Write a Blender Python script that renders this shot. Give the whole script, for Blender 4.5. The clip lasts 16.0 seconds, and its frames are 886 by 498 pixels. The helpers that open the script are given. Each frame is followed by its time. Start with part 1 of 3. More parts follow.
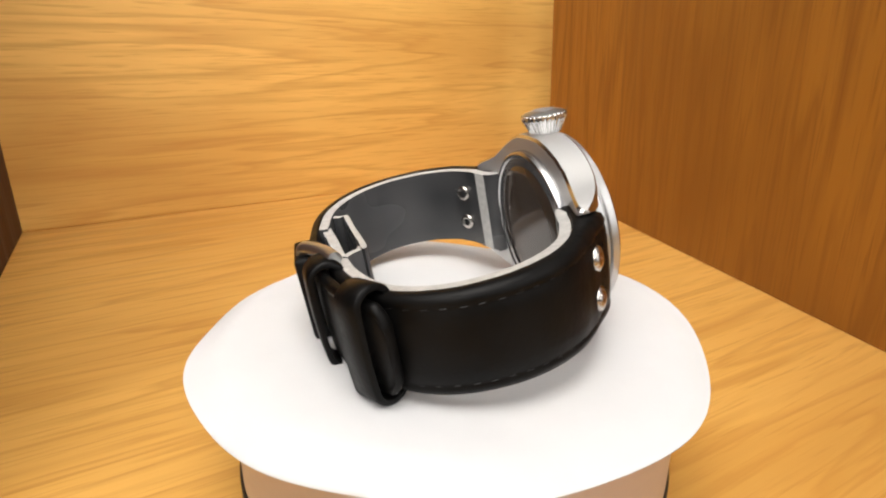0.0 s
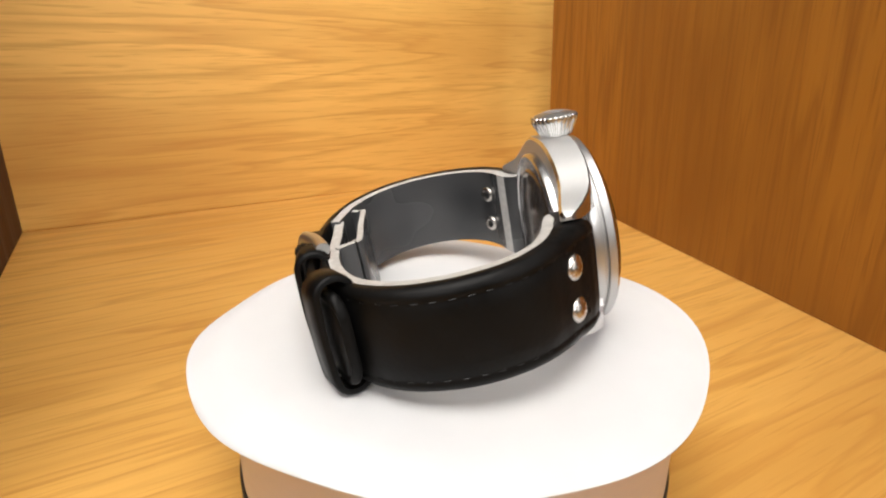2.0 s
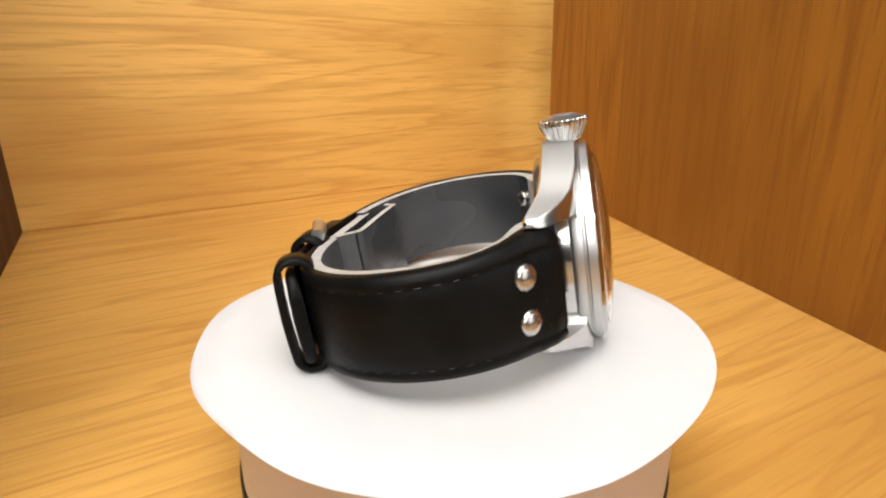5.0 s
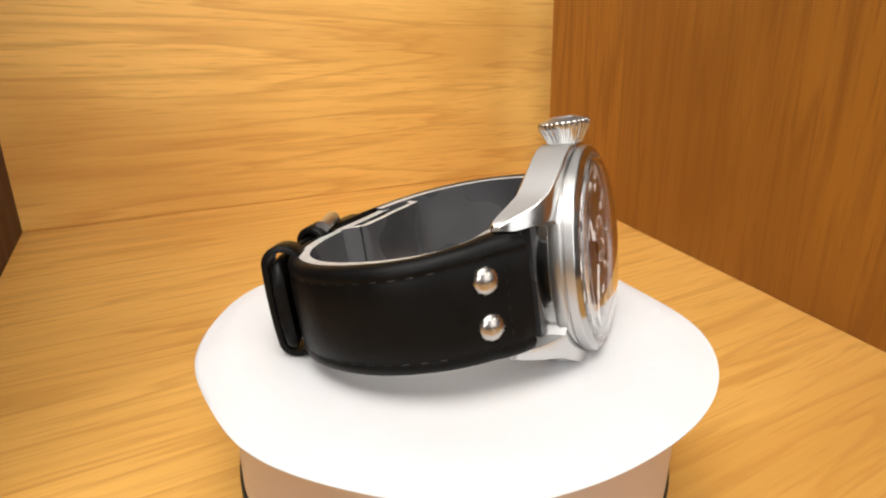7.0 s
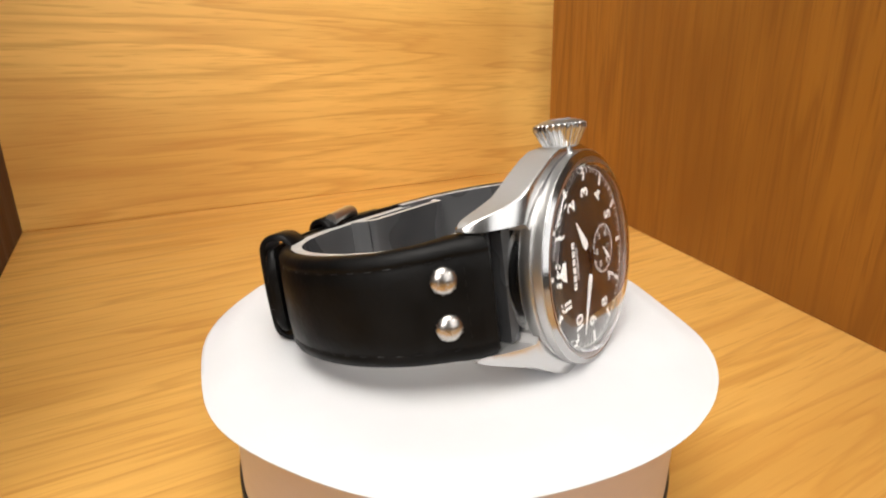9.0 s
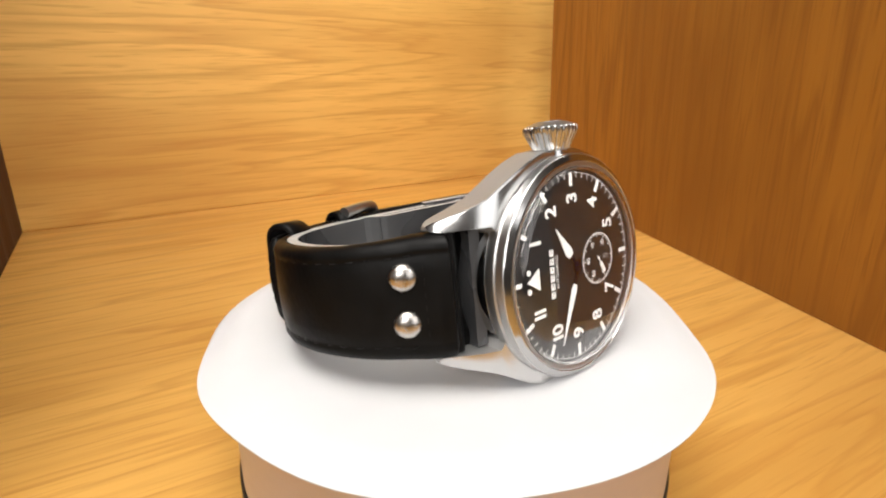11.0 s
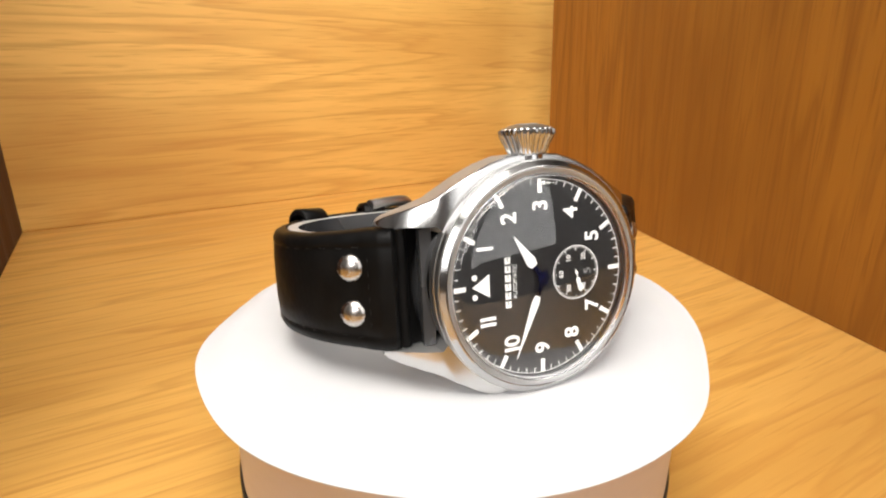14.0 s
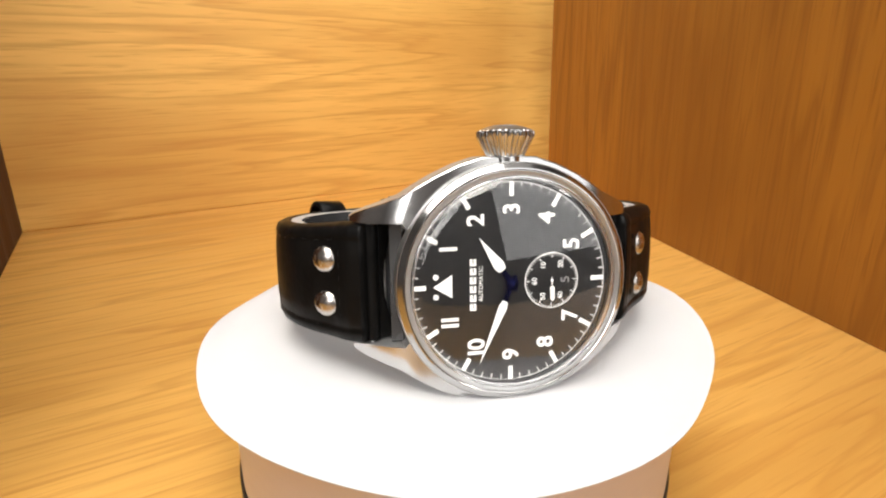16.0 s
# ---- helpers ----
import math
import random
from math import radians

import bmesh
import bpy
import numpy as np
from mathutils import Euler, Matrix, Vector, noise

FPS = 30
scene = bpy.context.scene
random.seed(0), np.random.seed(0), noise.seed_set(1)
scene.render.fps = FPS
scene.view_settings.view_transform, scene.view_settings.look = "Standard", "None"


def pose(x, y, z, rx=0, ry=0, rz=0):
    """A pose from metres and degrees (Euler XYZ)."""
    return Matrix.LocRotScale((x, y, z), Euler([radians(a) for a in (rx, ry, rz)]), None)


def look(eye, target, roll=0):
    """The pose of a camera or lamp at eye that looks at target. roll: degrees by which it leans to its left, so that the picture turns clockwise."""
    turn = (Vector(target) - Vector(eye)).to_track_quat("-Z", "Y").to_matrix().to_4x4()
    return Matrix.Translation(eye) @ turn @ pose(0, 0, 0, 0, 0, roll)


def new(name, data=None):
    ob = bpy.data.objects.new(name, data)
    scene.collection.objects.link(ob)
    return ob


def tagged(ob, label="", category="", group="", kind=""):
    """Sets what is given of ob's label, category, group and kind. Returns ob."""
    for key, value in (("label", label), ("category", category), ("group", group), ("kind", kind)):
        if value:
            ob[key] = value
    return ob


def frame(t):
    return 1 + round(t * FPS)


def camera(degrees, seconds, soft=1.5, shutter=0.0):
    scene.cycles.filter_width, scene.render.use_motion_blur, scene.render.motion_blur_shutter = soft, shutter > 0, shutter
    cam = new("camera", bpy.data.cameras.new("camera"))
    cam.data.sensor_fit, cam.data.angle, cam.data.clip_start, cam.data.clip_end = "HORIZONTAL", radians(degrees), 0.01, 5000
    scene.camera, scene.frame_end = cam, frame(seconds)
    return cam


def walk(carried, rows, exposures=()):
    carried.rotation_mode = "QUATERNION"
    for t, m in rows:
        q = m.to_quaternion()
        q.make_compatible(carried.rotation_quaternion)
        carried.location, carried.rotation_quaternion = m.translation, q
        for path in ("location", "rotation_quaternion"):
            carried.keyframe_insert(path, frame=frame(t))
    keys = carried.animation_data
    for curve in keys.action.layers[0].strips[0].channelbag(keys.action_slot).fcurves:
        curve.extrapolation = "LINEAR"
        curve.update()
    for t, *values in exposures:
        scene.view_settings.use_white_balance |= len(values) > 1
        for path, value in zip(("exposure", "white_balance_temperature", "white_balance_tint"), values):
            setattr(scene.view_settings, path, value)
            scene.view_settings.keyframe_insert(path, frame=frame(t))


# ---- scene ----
# ---------------------------------------------------------------- camera
cam = camera(75.55, 16.0, soft=2.1)
EYE = Vector((0.0, -0.12344, 0.06046))
CAM_POSE = look(EYE, EYE + Vector((-0.02204, 0.9432, -0.3315)), 0.3)
walk(cam, [(0.0, CAM_POSE), (16.0, CAM_POSE)], exposures=[(0.0, 0.0), (9.0, 0.0), (12.0, 0.04), (14.0, 0.1), (16.0, 0.1)])

# turntable: about one turn a minute, clockwise from above
RATE = -5.905
WATCH_REST = Matrix(((-0.1738, 0.32626, 0.92916, 0.02832),
                     (-0.0354, -0.94498, 0.3252, 0.01247),
                     (0.98414, 0.02363, 0.17579, 0.02073),
                     (0, 0, 0, 1)))

# ---------------------------------------------------------------- light
world = bpy.data.worlds.new("world")
world.use_nodes = True
world.node_tree.nodes["Background"].inputs["Color"].default_value = (1.0, 0.96, 0.9, 1)
world.node_tree.nodes["Background"].inputs["Strength"].default_value = 0.05
scene.world = world


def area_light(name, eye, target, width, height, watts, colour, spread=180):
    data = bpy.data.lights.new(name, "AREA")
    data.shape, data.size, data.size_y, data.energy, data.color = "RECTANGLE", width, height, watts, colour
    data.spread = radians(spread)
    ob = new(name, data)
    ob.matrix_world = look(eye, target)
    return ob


area_light("window_light", (0.98, -0.94, 0.70), (0, 0, 0), 0.9, 1.3, 6.5, (1.0, 0.985, 0.97))
# unseen fill behind the camera, added to lift strap shadows and lug tops
area_light("rear_fill_light", (-0.35, -1.78, 0.85), (0, 0, 0.02), 1.1, 1.0, 19.0, (1.0, 0.97, 0.94))
area_light("table_lamp_light", (0.96, -0.43, 0.64), (0, 0, 0.03), 0.10, 0.13, 0.9, (1.0, 0.95, 0.88))
area_light("lamp_light", (-0.08, -0.14, 0.52), (-0.07, 0.2, -0.02), 0.44, 0.46, 1.7, (1.0, 0.955, 0.895), 95)
# wide unseen panel added overhead as fill and for the steel to reflect
area_light("overhead_fill_light", (0.1, -0.1, 2.1), (0.1, -0.09, 0), 2.2, 2.2, 6.0, (1.0, 0.97, 0.93))


# ---------------------------------------------------------------- materials
def shader(name, colour=(0.5, 0.5, 0.5), rough=0.5, metal=0.0, **more):
    m = bpy.data.materials.new(name)
    m.use_nodes = True
    b = m.node_tree.nodes["Principled BSDF"]
    b.inputs["Base Color"].default_value = (*colour, 1)
    b.inputs["Roughness"].default_value = rough
    b.inputs["Metallic"].default_value = metal
    for key, value in more.items():
        b.inputs[key.replace("_", " ")].default_value = value
    return m


def node(m, kind, **values):
    n = m.node_tree.nodes.new(kind)
    for key, value in values.items():
        if key in n.inputs:
            n.inputs[key].default_value = value
    return n


def link(m, a, b):
    m.node_tree.links.new(a, b)


def coords(m, scale, rot=(0, 0, 0)):
    tc = node(m, "ShaderNodeTexCoord")
    mp = node(m, "ShaderNodeMapping")
    mp.inputs["Scale"].default_value = scale
    mp.inputs["Rotation"].default_value = rot
    link(m, tc.outputs["Object"], mp.inputs["Vector"])
    return mp.outputs["Vector"]


def ramp(m, source, stops):
    r = node(m, "ShaderNodeValToRGB")
    while len(r.color_ramp.elements) < len(stops):
        r.color_ramp.elements.new(0.5)
    for e, (at, c) in zip(r.color_ramp.elements, stops):
        e.position, e.color = at, (*c, 1)
    link(m, source, r.inputs["Fac"])
    return r.outputs["Color"]


def mix(m, fac, a, b, kind="MIX"):
    n = node(m, "ShaderNodeMix")
    n.data_type, n.blend_type = "RGBA", kind
    if isinstance(fac, float):
        n.inputs["Factor"].default_value = fac
    else:
        link(m, fac, n.inputs["Factor"])
    link(m, a, n.inputs[6])
    link(m, b, n.inputs[7])
    return n.outputs[2]


def bump(m, height, strength, distance):
    n = node(m, "ShaderNodeBump")
    n.inputs["Strength"].default_value, n.inputs["Distance"].default_value = strength, distance
    link(m, height, n.inputs["Height"])
    b = m.node_tree.nodes["Principled BSDF"]
    link(m, n.outputs["Normal"], b.inputs["Normal"])


def wood(name, light, dark, rough, along, streak=1.0, seed=0.0, pore=0.4):
    """Oak veneer with its grain along the object's x (0) or z (2) axis."""
    m = shader(name, light, rough)
    b = m.node_tree.nodes["Principled BSDF"]

    def layer(scale, stretch, detail, distortion, shift):
        size = [scale] * 3
        size[along] = scale * stretch
        v = coords(m, size)
        v.node.inputs["Location"].default_value = (shift + seed, shift * 2 + seed, shift + seed)
        n = node(m, "ShaderNodeTexNoise", Scale=1.0, Detail=detail, Roughness=0.55, Distortion=distortion)
        link(m, v, n.inputs["Vector"])
        return n.outputs["Fac"]
    patches = layer(13, 0.28, 3.0, 0.6, 4.4)
    broad = layer(7, 0.5, 2.0, 0.4, 3.1)
    rings = layer(15, 0.07, 4.0, 0.15, 7.7)
    more_rings = layer(36, 0.05, 4.0, 0.2, 5.2)
    thin = layer(190, 0.045, 4.0, 0.3, 2.9)
    pores = layer(800, 0.04, 2.0, 0.1, 1.3)
    dashes = layer(480, 0.06, 1.0, 0.0, 8.6)
    mid = tuple(0.66 * a + 0.34 * c for a, c in zip(light, dark))
    col = ramp(m, broad, [(0.32, mid), (0.52, light), (0.72, tuple(min(1, 1.06 * a) for a in light))])
    shade = node(m, "ShaderNodeRGB")
    shade.outputs[0].default_value = (*dark, 1)
    k = streak

    def lines(source, stops):
        """Dark lines where the source passes the given values: (value, width before, width after, strength)."""
        keys = [(0.0, (0, 0, 0))]
        for at, before, after, strength in stops:
            keys += [(at - before, (0, 0, 0)), (at, (strength * k,) * 3), (at + after, (0, 0, 0))]
        return ramp(m, source, keys)
    col = mix(m, ramp(m, patches, [(0.48, (0, 0, 0)), (0.58, (0.5 * k,) * 3), (0.7, (0.9 * k,) * 3)]), col, shade.outputs[0])
    col = mix(m, lines(rings, [(0.35, 0.03, 0.009, 0.9), (0.45, 0.024, 0.007, 0.95), (0.52, 0.02, 0.006, 0.8), (0.585, 0.028, 0.009, 0.95), (0.67, 0.03, 0.012, 0.8)]), col, shade.outputs[0])
    col = mix(m, lines(more_rings, [(0.4, 0.02, 0.008, 0.35), (0.6, 0.02, 0.01, 0.35)]), col, shade.outputs[0])
    col = mix(m, ramp(m, thin, [(0.5, (0, 0, 0)), (0.7, (0.38 * k,) * 3)]), col, shade.outputs[0])
    col = mix(m, ramp(m, pores, [(0.56, (0, 0, 0)), (0.7, (pore * k,) * 3)]), col, shade.outputs[0])
    col = mix(m, ramp(m, dashes, [(0.62, (0, 0, 0)), (0.72, (pore * k,) * 3)]), col, shade.outputs[0])
    link(m, col, b.inputs["Base Color"])
    link(m, ramp(m, thin, [(0.3, (rough * 0.85,) * 3), (0.7, (rough * 1.2,) * 3)]), b.inputs["Roughness"])
    bump(m, pores, 0.2, 0.0003)
    return m


oak_back = wood("oak_back", (0.83, 0.505, 0.135), (0.53, 0.245, 0.045), 0.42, 0, 0.6, 3.3, 0.6)
oak_floor = wood("oak_floor", (0.71, 0.4, 0.1), (0.47, 0.215, 0.038), 0.36, 0, 0.62, 5.0, 0.8)
# redder oak; the panel's shade is also put into this darker base colour
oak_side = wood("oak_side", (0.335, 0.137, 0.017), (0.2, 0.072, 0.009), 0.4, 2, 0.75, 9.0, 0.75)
# shade on the cabinet's left side is painted in as near-black brown
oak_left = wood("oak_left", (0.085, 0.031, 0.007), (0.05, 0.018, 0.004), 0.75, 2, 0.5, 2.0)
oak_dark = wood("oak_dark", (0.14, 0.05, 0.012), (0.08, 0.026, 0.007), 0.4, 2, 0.5, 2.0)


def brushed(name, colour, rough, scale, strength):
    m = shader(name, colour, rough, 1.0)
    v = coords(m, scale)
    n = node(m, "ShaderNodeTexNoise", Scale=1.0, Detail=3.0, Roughness=0.6)
    link(m, v, n.inputs["Vector"])
    r = ramp(m, n.outputs["Fac"], [(0.3, (rough * 0.9,) * 3), (0.7, (rough * 1.1,) * 3)])
    link(m, r, m.node_tree.nodes["Principled BSDF"].inputs["Roughness"])
    bump(m, n.outputs["Fac"], strength, 0.00005)
    return m


steel_brushed = brushed("steel_brushed", (0.62, 0.617, 0.613), 0.55, (4500, 70, 4500), 0.02)
steel_polished = brushed("steel_polished", (0.66, 0.657, 0.653), 0.12, (900, 900, 900), 0.03)
steel_mirror = brushed("steel_mirror", (0.52, 0.517, 0.513), 0.14, (900, 900, 900), 0.02)
steel_back = brushed("steel_back", (0.5, 0.5, 0.505), 0.24, (900, 900, 900), 0.03)
steel_bezel = brushed("steel_bezel", (0.64, 0.637, 0.633), 0.2, (1500, 1500, 1500), 0.04)
steel_satin = brushed("steel_satin", (0.58, 0.577, 0.573), 0.36, (2500, 2500, 2500), 0.05)
rivet_steel = brushed("rivet_steel", (0.54, 0.51, 0.48), 0.26, (1500, 1500, 1500), 0.06)
drum_metal = brushed("drum_metal", (0.56, 0.50, 0.49), 0.4, (60, 60, 1500), 0.12)
drum_metal.node_tree.nodes["Principled BSDF"].inputs["Metallic"].default_value = 0.5
band_black = shader("band_black", (0.012, 0.01, 0.009), 0.5)


def leather_material():
    m = shader("black_leather", (0.006, 0.006, 0.006), 0.4, Specular_IOR_Level=0.14)
    v = coords(m, (900, 900, 900))
    vo = node(m, "ShaderNodeTexVoronoi", Scale=1.0)
    link(m, v, vo.inputs["Vector"])
    v2 = coords(m, (160, 160, 160))
    n = node(m, "ShaderNodeTexNoise", Scale=1.0, Detail=4.0)
    link(m, v2, n.inputs["Vector"])
    r = ramp(m, n.outputs["Fac"], [(0.3, (0.36,) * 3), (0.7, (0.54,) * 3)])
    b = m.node_tree.nodes["Principled BSDF"]
    link(m, r, b.inputs["Roughness"])
    c = ramp(m, n.outputs["Fac"], [(0.3, (0.002, 0.0019, 0.0019)), (0.75, (0.005, 0.0047, 0.0045))])
    link(m, c, b.inputs["Base Color"])
    bump(m, vo.outputs["Distance"], 0.12, 0.0002)
    return m


def lining_material():
    m = shader("grey_lining", (0.05, 0.05, 0.052), 0.3)
    v = coords(m, (60, 60, 25))
    n = node(m, "ShaderNodeTexNoise", Scale=1.0, Detail=1.0)
    link(m, v, n.inputs["Vector"])
    b = m.node_tree.nodes["Principled BSDF"]
    link(m, ramp(m, n.outputs["Fac"], [(0.3, (0.034, 0.035, 0.037)), (0.75, (0.085, 0.085, 0.088))]), b.inputs["Base Color"])
    link(m, ramp(m, n.outputs["Fac"], [(0.3, (0.2,) * 3), (0.7, (0.36,) * 3)]), b.inputs["Roughness"])
    return m


def noisy(name, a, b2, scale, rough):
    m = shader(name, a, rough)
    v = coords(m, (scale,) * 3)
    n = node(m, "ShaderNodeTexNoise", Scale=1.0, Detail=5.0)
    link(m, v, n.inputs["Vector"])
    link(m, ramp(m, n.outputs["Fac"], [(0.3, a), (0.7, b2)]), m.node_tree.nodes["Principled BSDF"].inputs["Base Color"])
    bump(m, n.outputs["Fac"], 0.1, 0.0001)
    return m


leather = leather_material()
lining = lining_material()
cut_edge = noisy("cut_edge", (0.36, 0.355, 0.345), (0.5, 0.49, 0.475), 700, 0.5)
thread = shader("black_thread", (0.004, 0.0039, 0.0039), 0.36, Specular_IOR_Level=0.22)
paper_white = noisy("paper_white", (0.62, 0.62, 0.63), (0.65, 0.65, 0.66), 60, 0.75)
dial_black = shader("dial_black", (0.006, 0.006, 0.0065), 0.35)
print_white = shader("print_white", (0.82, 0.82, 0.80), 0.5)
print_grey = shader("print_grey", (0.24, 0.24, 0.24), 0.5)
lume_white = shader("lume_white", (0.86, 0.86, 0.84), 0.5)
blued_steel = shader("blued_steel", (0.02, 0.025, 0.12), 0.2, 1.0)
wall_paint = noisy("wall_paint", (0.23, 0.21, 0.195), (0.27, 0.245, 0.23), 5, 0.8)
ceiling_paint = noisy("ceiling_paint", (0.72, 0.71, 0.69), (0.76, 0.75, 0.73), 5, 0.8)
carpet = noisy("carpet", (0.20, 0.15, 0.11), (0.26, 0.2, 0.15), 40, 0.9)
emblem_grey = shader("emblem_grey", (0.45, 0.48, 0.55), 0.4, 0.8)
dark_glass = shader("dark_glass", (0.05, 0.035, 0.025), 0.12)
glass = shader("sapphire_glass", (1, 1, 1), 0.0, 0.0, IOR=1.5, Transmission_Weight=1.0)


# ---------------------------------------------------------------- mesh helpers
MM = 0.001


def part(name, bm, material, parent=None, label="", smooth=35):
    """One mesh object from a bmesh, under a thing or a part."""
    bmesh.ops.recalc_face_normals(bm, faces=bm.faces)
    if smooth:
        limit = radians(smooth)
        for f in bm.faces:
            f.smooth = True
        for e in bm.edges:
            e.smooth = len(e.link_faces) == 2 and e.calc_face_angle(0) < limit
    me = bpy.data.meshes.new(name)
    bm.to_mesh(me)
    bm.free()
    for mat in (material if isinstance(material, (list, tuple)) else (material,)):
        me.materials.append(mat)
    ob = new(name, me)
    if parent:
        ob.parent = parent
    if label:
        tagged(ob, label)
    return ob


def skin(bm, rings, closed_ring=True, closed_path=False, caps=True, mats=None):
    """Faces between rings of points (metres)."""
    rows = [[bm.verts.new(q) for q in ring] for ring in rings]
    n = len(rows[0])
    count = len(rows) if closed_path else len(rows) - 1
    for i in range(count):
        a, b = rows[i], rows[(i + 1) % len(rows)]
        for j in range(n if closed_ring else n - 1):
            k = (j + 1) % n
            f = bm.faces.new((a[j], a[k], b[k], b[j]))
            if mats:
                f.material_index = mats[j]
    if caps and not closed_path and closed_ring:
        bm.faces.new(rows[0][::-1])
        bm.faces.new(rows[-1])
    return bm


def lathe(bm, profile, turns=96, place=Matrix(), wave=None, closed=False):
    """Profile of (radius, height) in mm, turned about local z."""
    rings = []
    for i in range(turns):
        a = 2 * math.pi * i / turns
        ring = []
        for k, (r, h) in enumerate(profile):
            rr = r + (wave(k, a) if wave else 0)
            ring.append(place @ Vector((rr * math.cos(a) * MM, rr * math.sin(a) * MM, h * MM)))
        rings.append(ring)
    skin(bm, rings, closed_ring=closed, closed_path=True)
    bmesh.ops.remove_doubles(bm, verts=bm.verts, dist=1e-7)
    return bm


def box(bm, lo, hi, place=Matrix(), bevel=0.0):
    new_verts = bmesh.ops.create_cube(bm, size=1.0)["verts"]
    for v in new_verts:
        v.co = place @ Vector([(lo[i] + hi[i]) / 2 + v.co[i] * (hi[i] - lo[i]) for i in range(3)])
    if bevel:
        edges = list({e for v in new_verts for e in v.link_edges})
        bmesh.ops.bevel(bm, geom=edges, offset=bevel, segments=2, affect="EDGES", profile=0.6)
    return bm


def plate(bm, outline, low, high):
    """An upright plate over an outline of (x, y) in mm, between two heights in mm."""
    bottom = [bm.verts.new((x * MM, y * MM, low * MM)) for x, y in outline]
    top = [bm.verts.new((x * MM, y * MM, high * MM)) for x, y in outline]
    n = len(outline)
    bm.faces.new(top)
    bm.faces.new(bottom[::-1])
    for i in range(n):
        j = (i + 1) % n
        bm.faces.new((bottom[i], bottom[j], top[j], top[i]))
    return bm


def spline(points, steps):
    """A smooth line through points."""
    pts = [Vector(q) for q in points]
    pts = [2 * pts[0] - pts[1]] + pts + [2 * pts[-1] - pts[-2]]
    out = []
    for i in range(1, len(pts) - 2):
        p0, p1, p2, p3 = pts[i - 1:i + 3]
        for k in range(steps):
            t = k / steps
            out.append(0.5 * (2 * p1 + (p2 - p0) * t + (2 * p0 - 5 * p1 + 4 * p2 - p3) * t * t + (3 * p1 - p0 - 3 * p2 + p3) * t ** 3))
    out.append(pts[-2])
    return out


def tube(bm, path, radius, sides=10, closed=False):
    """A round bar along a path in mm."""
    pts = [Vector(q) * MM for q in path]
    rings, n = [], len(pts)
    side = None
    for i, q in enumerate(pts):
        a = pts[(i - 1) % n] if closed or i else q
        b = pts[(i + 1) % n] if closed or i < n - 1 else q
        d = (b - a).normalized()
        if side is None:
            side = d.orthogonal().normalized()
        side = (side - d * side.dot(d)).normalized()
        up = d.cross(side)
        rings.append([q + (side * math.cos(s) + up * math.sin(s)) * radius * MM for s in [2 * math.pi * k / sides for k in range(sides)]])
    return skin(bm, rings, closed_path=closed)


# ---------------------------------------------------------------- cabinet and room
FLOOR_Z = -0.045


def wall_board(name, start, end, z0, z1, thick, material, label):
    """An upright board from start to end in plan; its face is on the line and its thickness lies to the left of start > end."""
    a, b = Vector(start), Vector(end)
    length = (b - a).length
    bm = bmesh.new()
    box(bm, (0, 0, z0), (length, thick, z1), bevel=0.0008)
    ob = part(name, bm, material, smooth=0)
    ob.matrix_world = Matrix.Translation((a.x, a.y, 0)) @ Matrix.Rotation(math.atan2(b.y - a.y, b.x - a.x), 4, "Z")
    return tagged(ob, label, kind="structure")


BACK_A, BACK_B = Vector((-0.2591, 0.1961)), Vector((-0.1264, 0.279))
BACK_DIR = (BACK_B - BACK_A).normalized()
LEFT_DIR = Vector((0.0409, -0.0711)).normalized()
RIGHT_A, RIGHT_B = Vector((0.074, 0.3358)), Vector((0.1593, 0.0675))
RIGHT_DIR = (RIGHT_B - RIGHT_A).normalized()

bm = bmesh.new()
box(bm, (-0.6, -0.5, -0.02), (0.7, 0.75, 0.0), bevel=0.001)
floor = part("floor", bm, oak_floor, smooth=0)
floor.matrix_world = Matrix.Translation((0, 0, FLOOR_Z)) @ Matrix.Rotation(math.atan2(BACK_DIR.y, BACK_DIR.x), 4, "Z")
tagged(floor, "honey-coloured oak veneer cabinet floor with long grain", kind="structure")
wall_board("wall_back", BACK_A - BACK_DIR * 0.05, BACK_A + BACK_DIR * 0.62, FLOOR_Z, 0.25, 0.018, oak_back, "honey-coloured oak veneer cabinet back with horizontal grain")
right = wall_board("wall_right", RIGHT_A, RIGHT_A + RIGHT_DIR * 0.40, FLOOR_Z, 0.16, 0.018, oak_side, "redder oak panel with vertical grain, its shade put into the brown")
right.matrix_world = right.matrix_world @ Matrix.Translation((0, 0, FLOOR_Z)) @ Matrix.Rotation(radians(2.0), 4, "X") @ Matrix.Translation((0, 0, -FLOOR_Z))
wall_board("wall_left", BACK_A + LEFT_DIR * 0.28, BACK_A - LEFT_DIR * 0.02, FLOOR_Z, 0.25, 0.018, oak_left, "wooden cabinet side, its shade put into a dark brown colour")

# the room behind the camera
for name, a, b in (("room_wall_1", (-1.7, -1.9), (-1.7, 1.3)), ("room_wall_2", (-1.7, 1.3), (1.7, 1.3)),
                   ("room_wall_3", (1.7, 1.3), (1.7, -1.9)), ("room_wall_4", (1.7, -1.9), (-1.7, -1.9))):
    wall_board(name, a, b, -0.8, 2.2, 0.1, wall_paint, "plain painted room wall")
bm = bmesh.new()
box(bm, (-1.7, -1.9, -0.85), (1.7, 1.3, -0.8))
tagged(part("room_floor", bm, carpet, smooth=0), "plain brown carpeted room floor", kind="structure")
bm = bmesh.new()
box(bm, (-1.7, -1.9, 2.2), (1.7, 1.3, 2.25))
tagged(part("ceiling", bm, ceiling_paint, smooth=0), "plain painted room ceiling", kind="structure")
bm = bmesh.new()
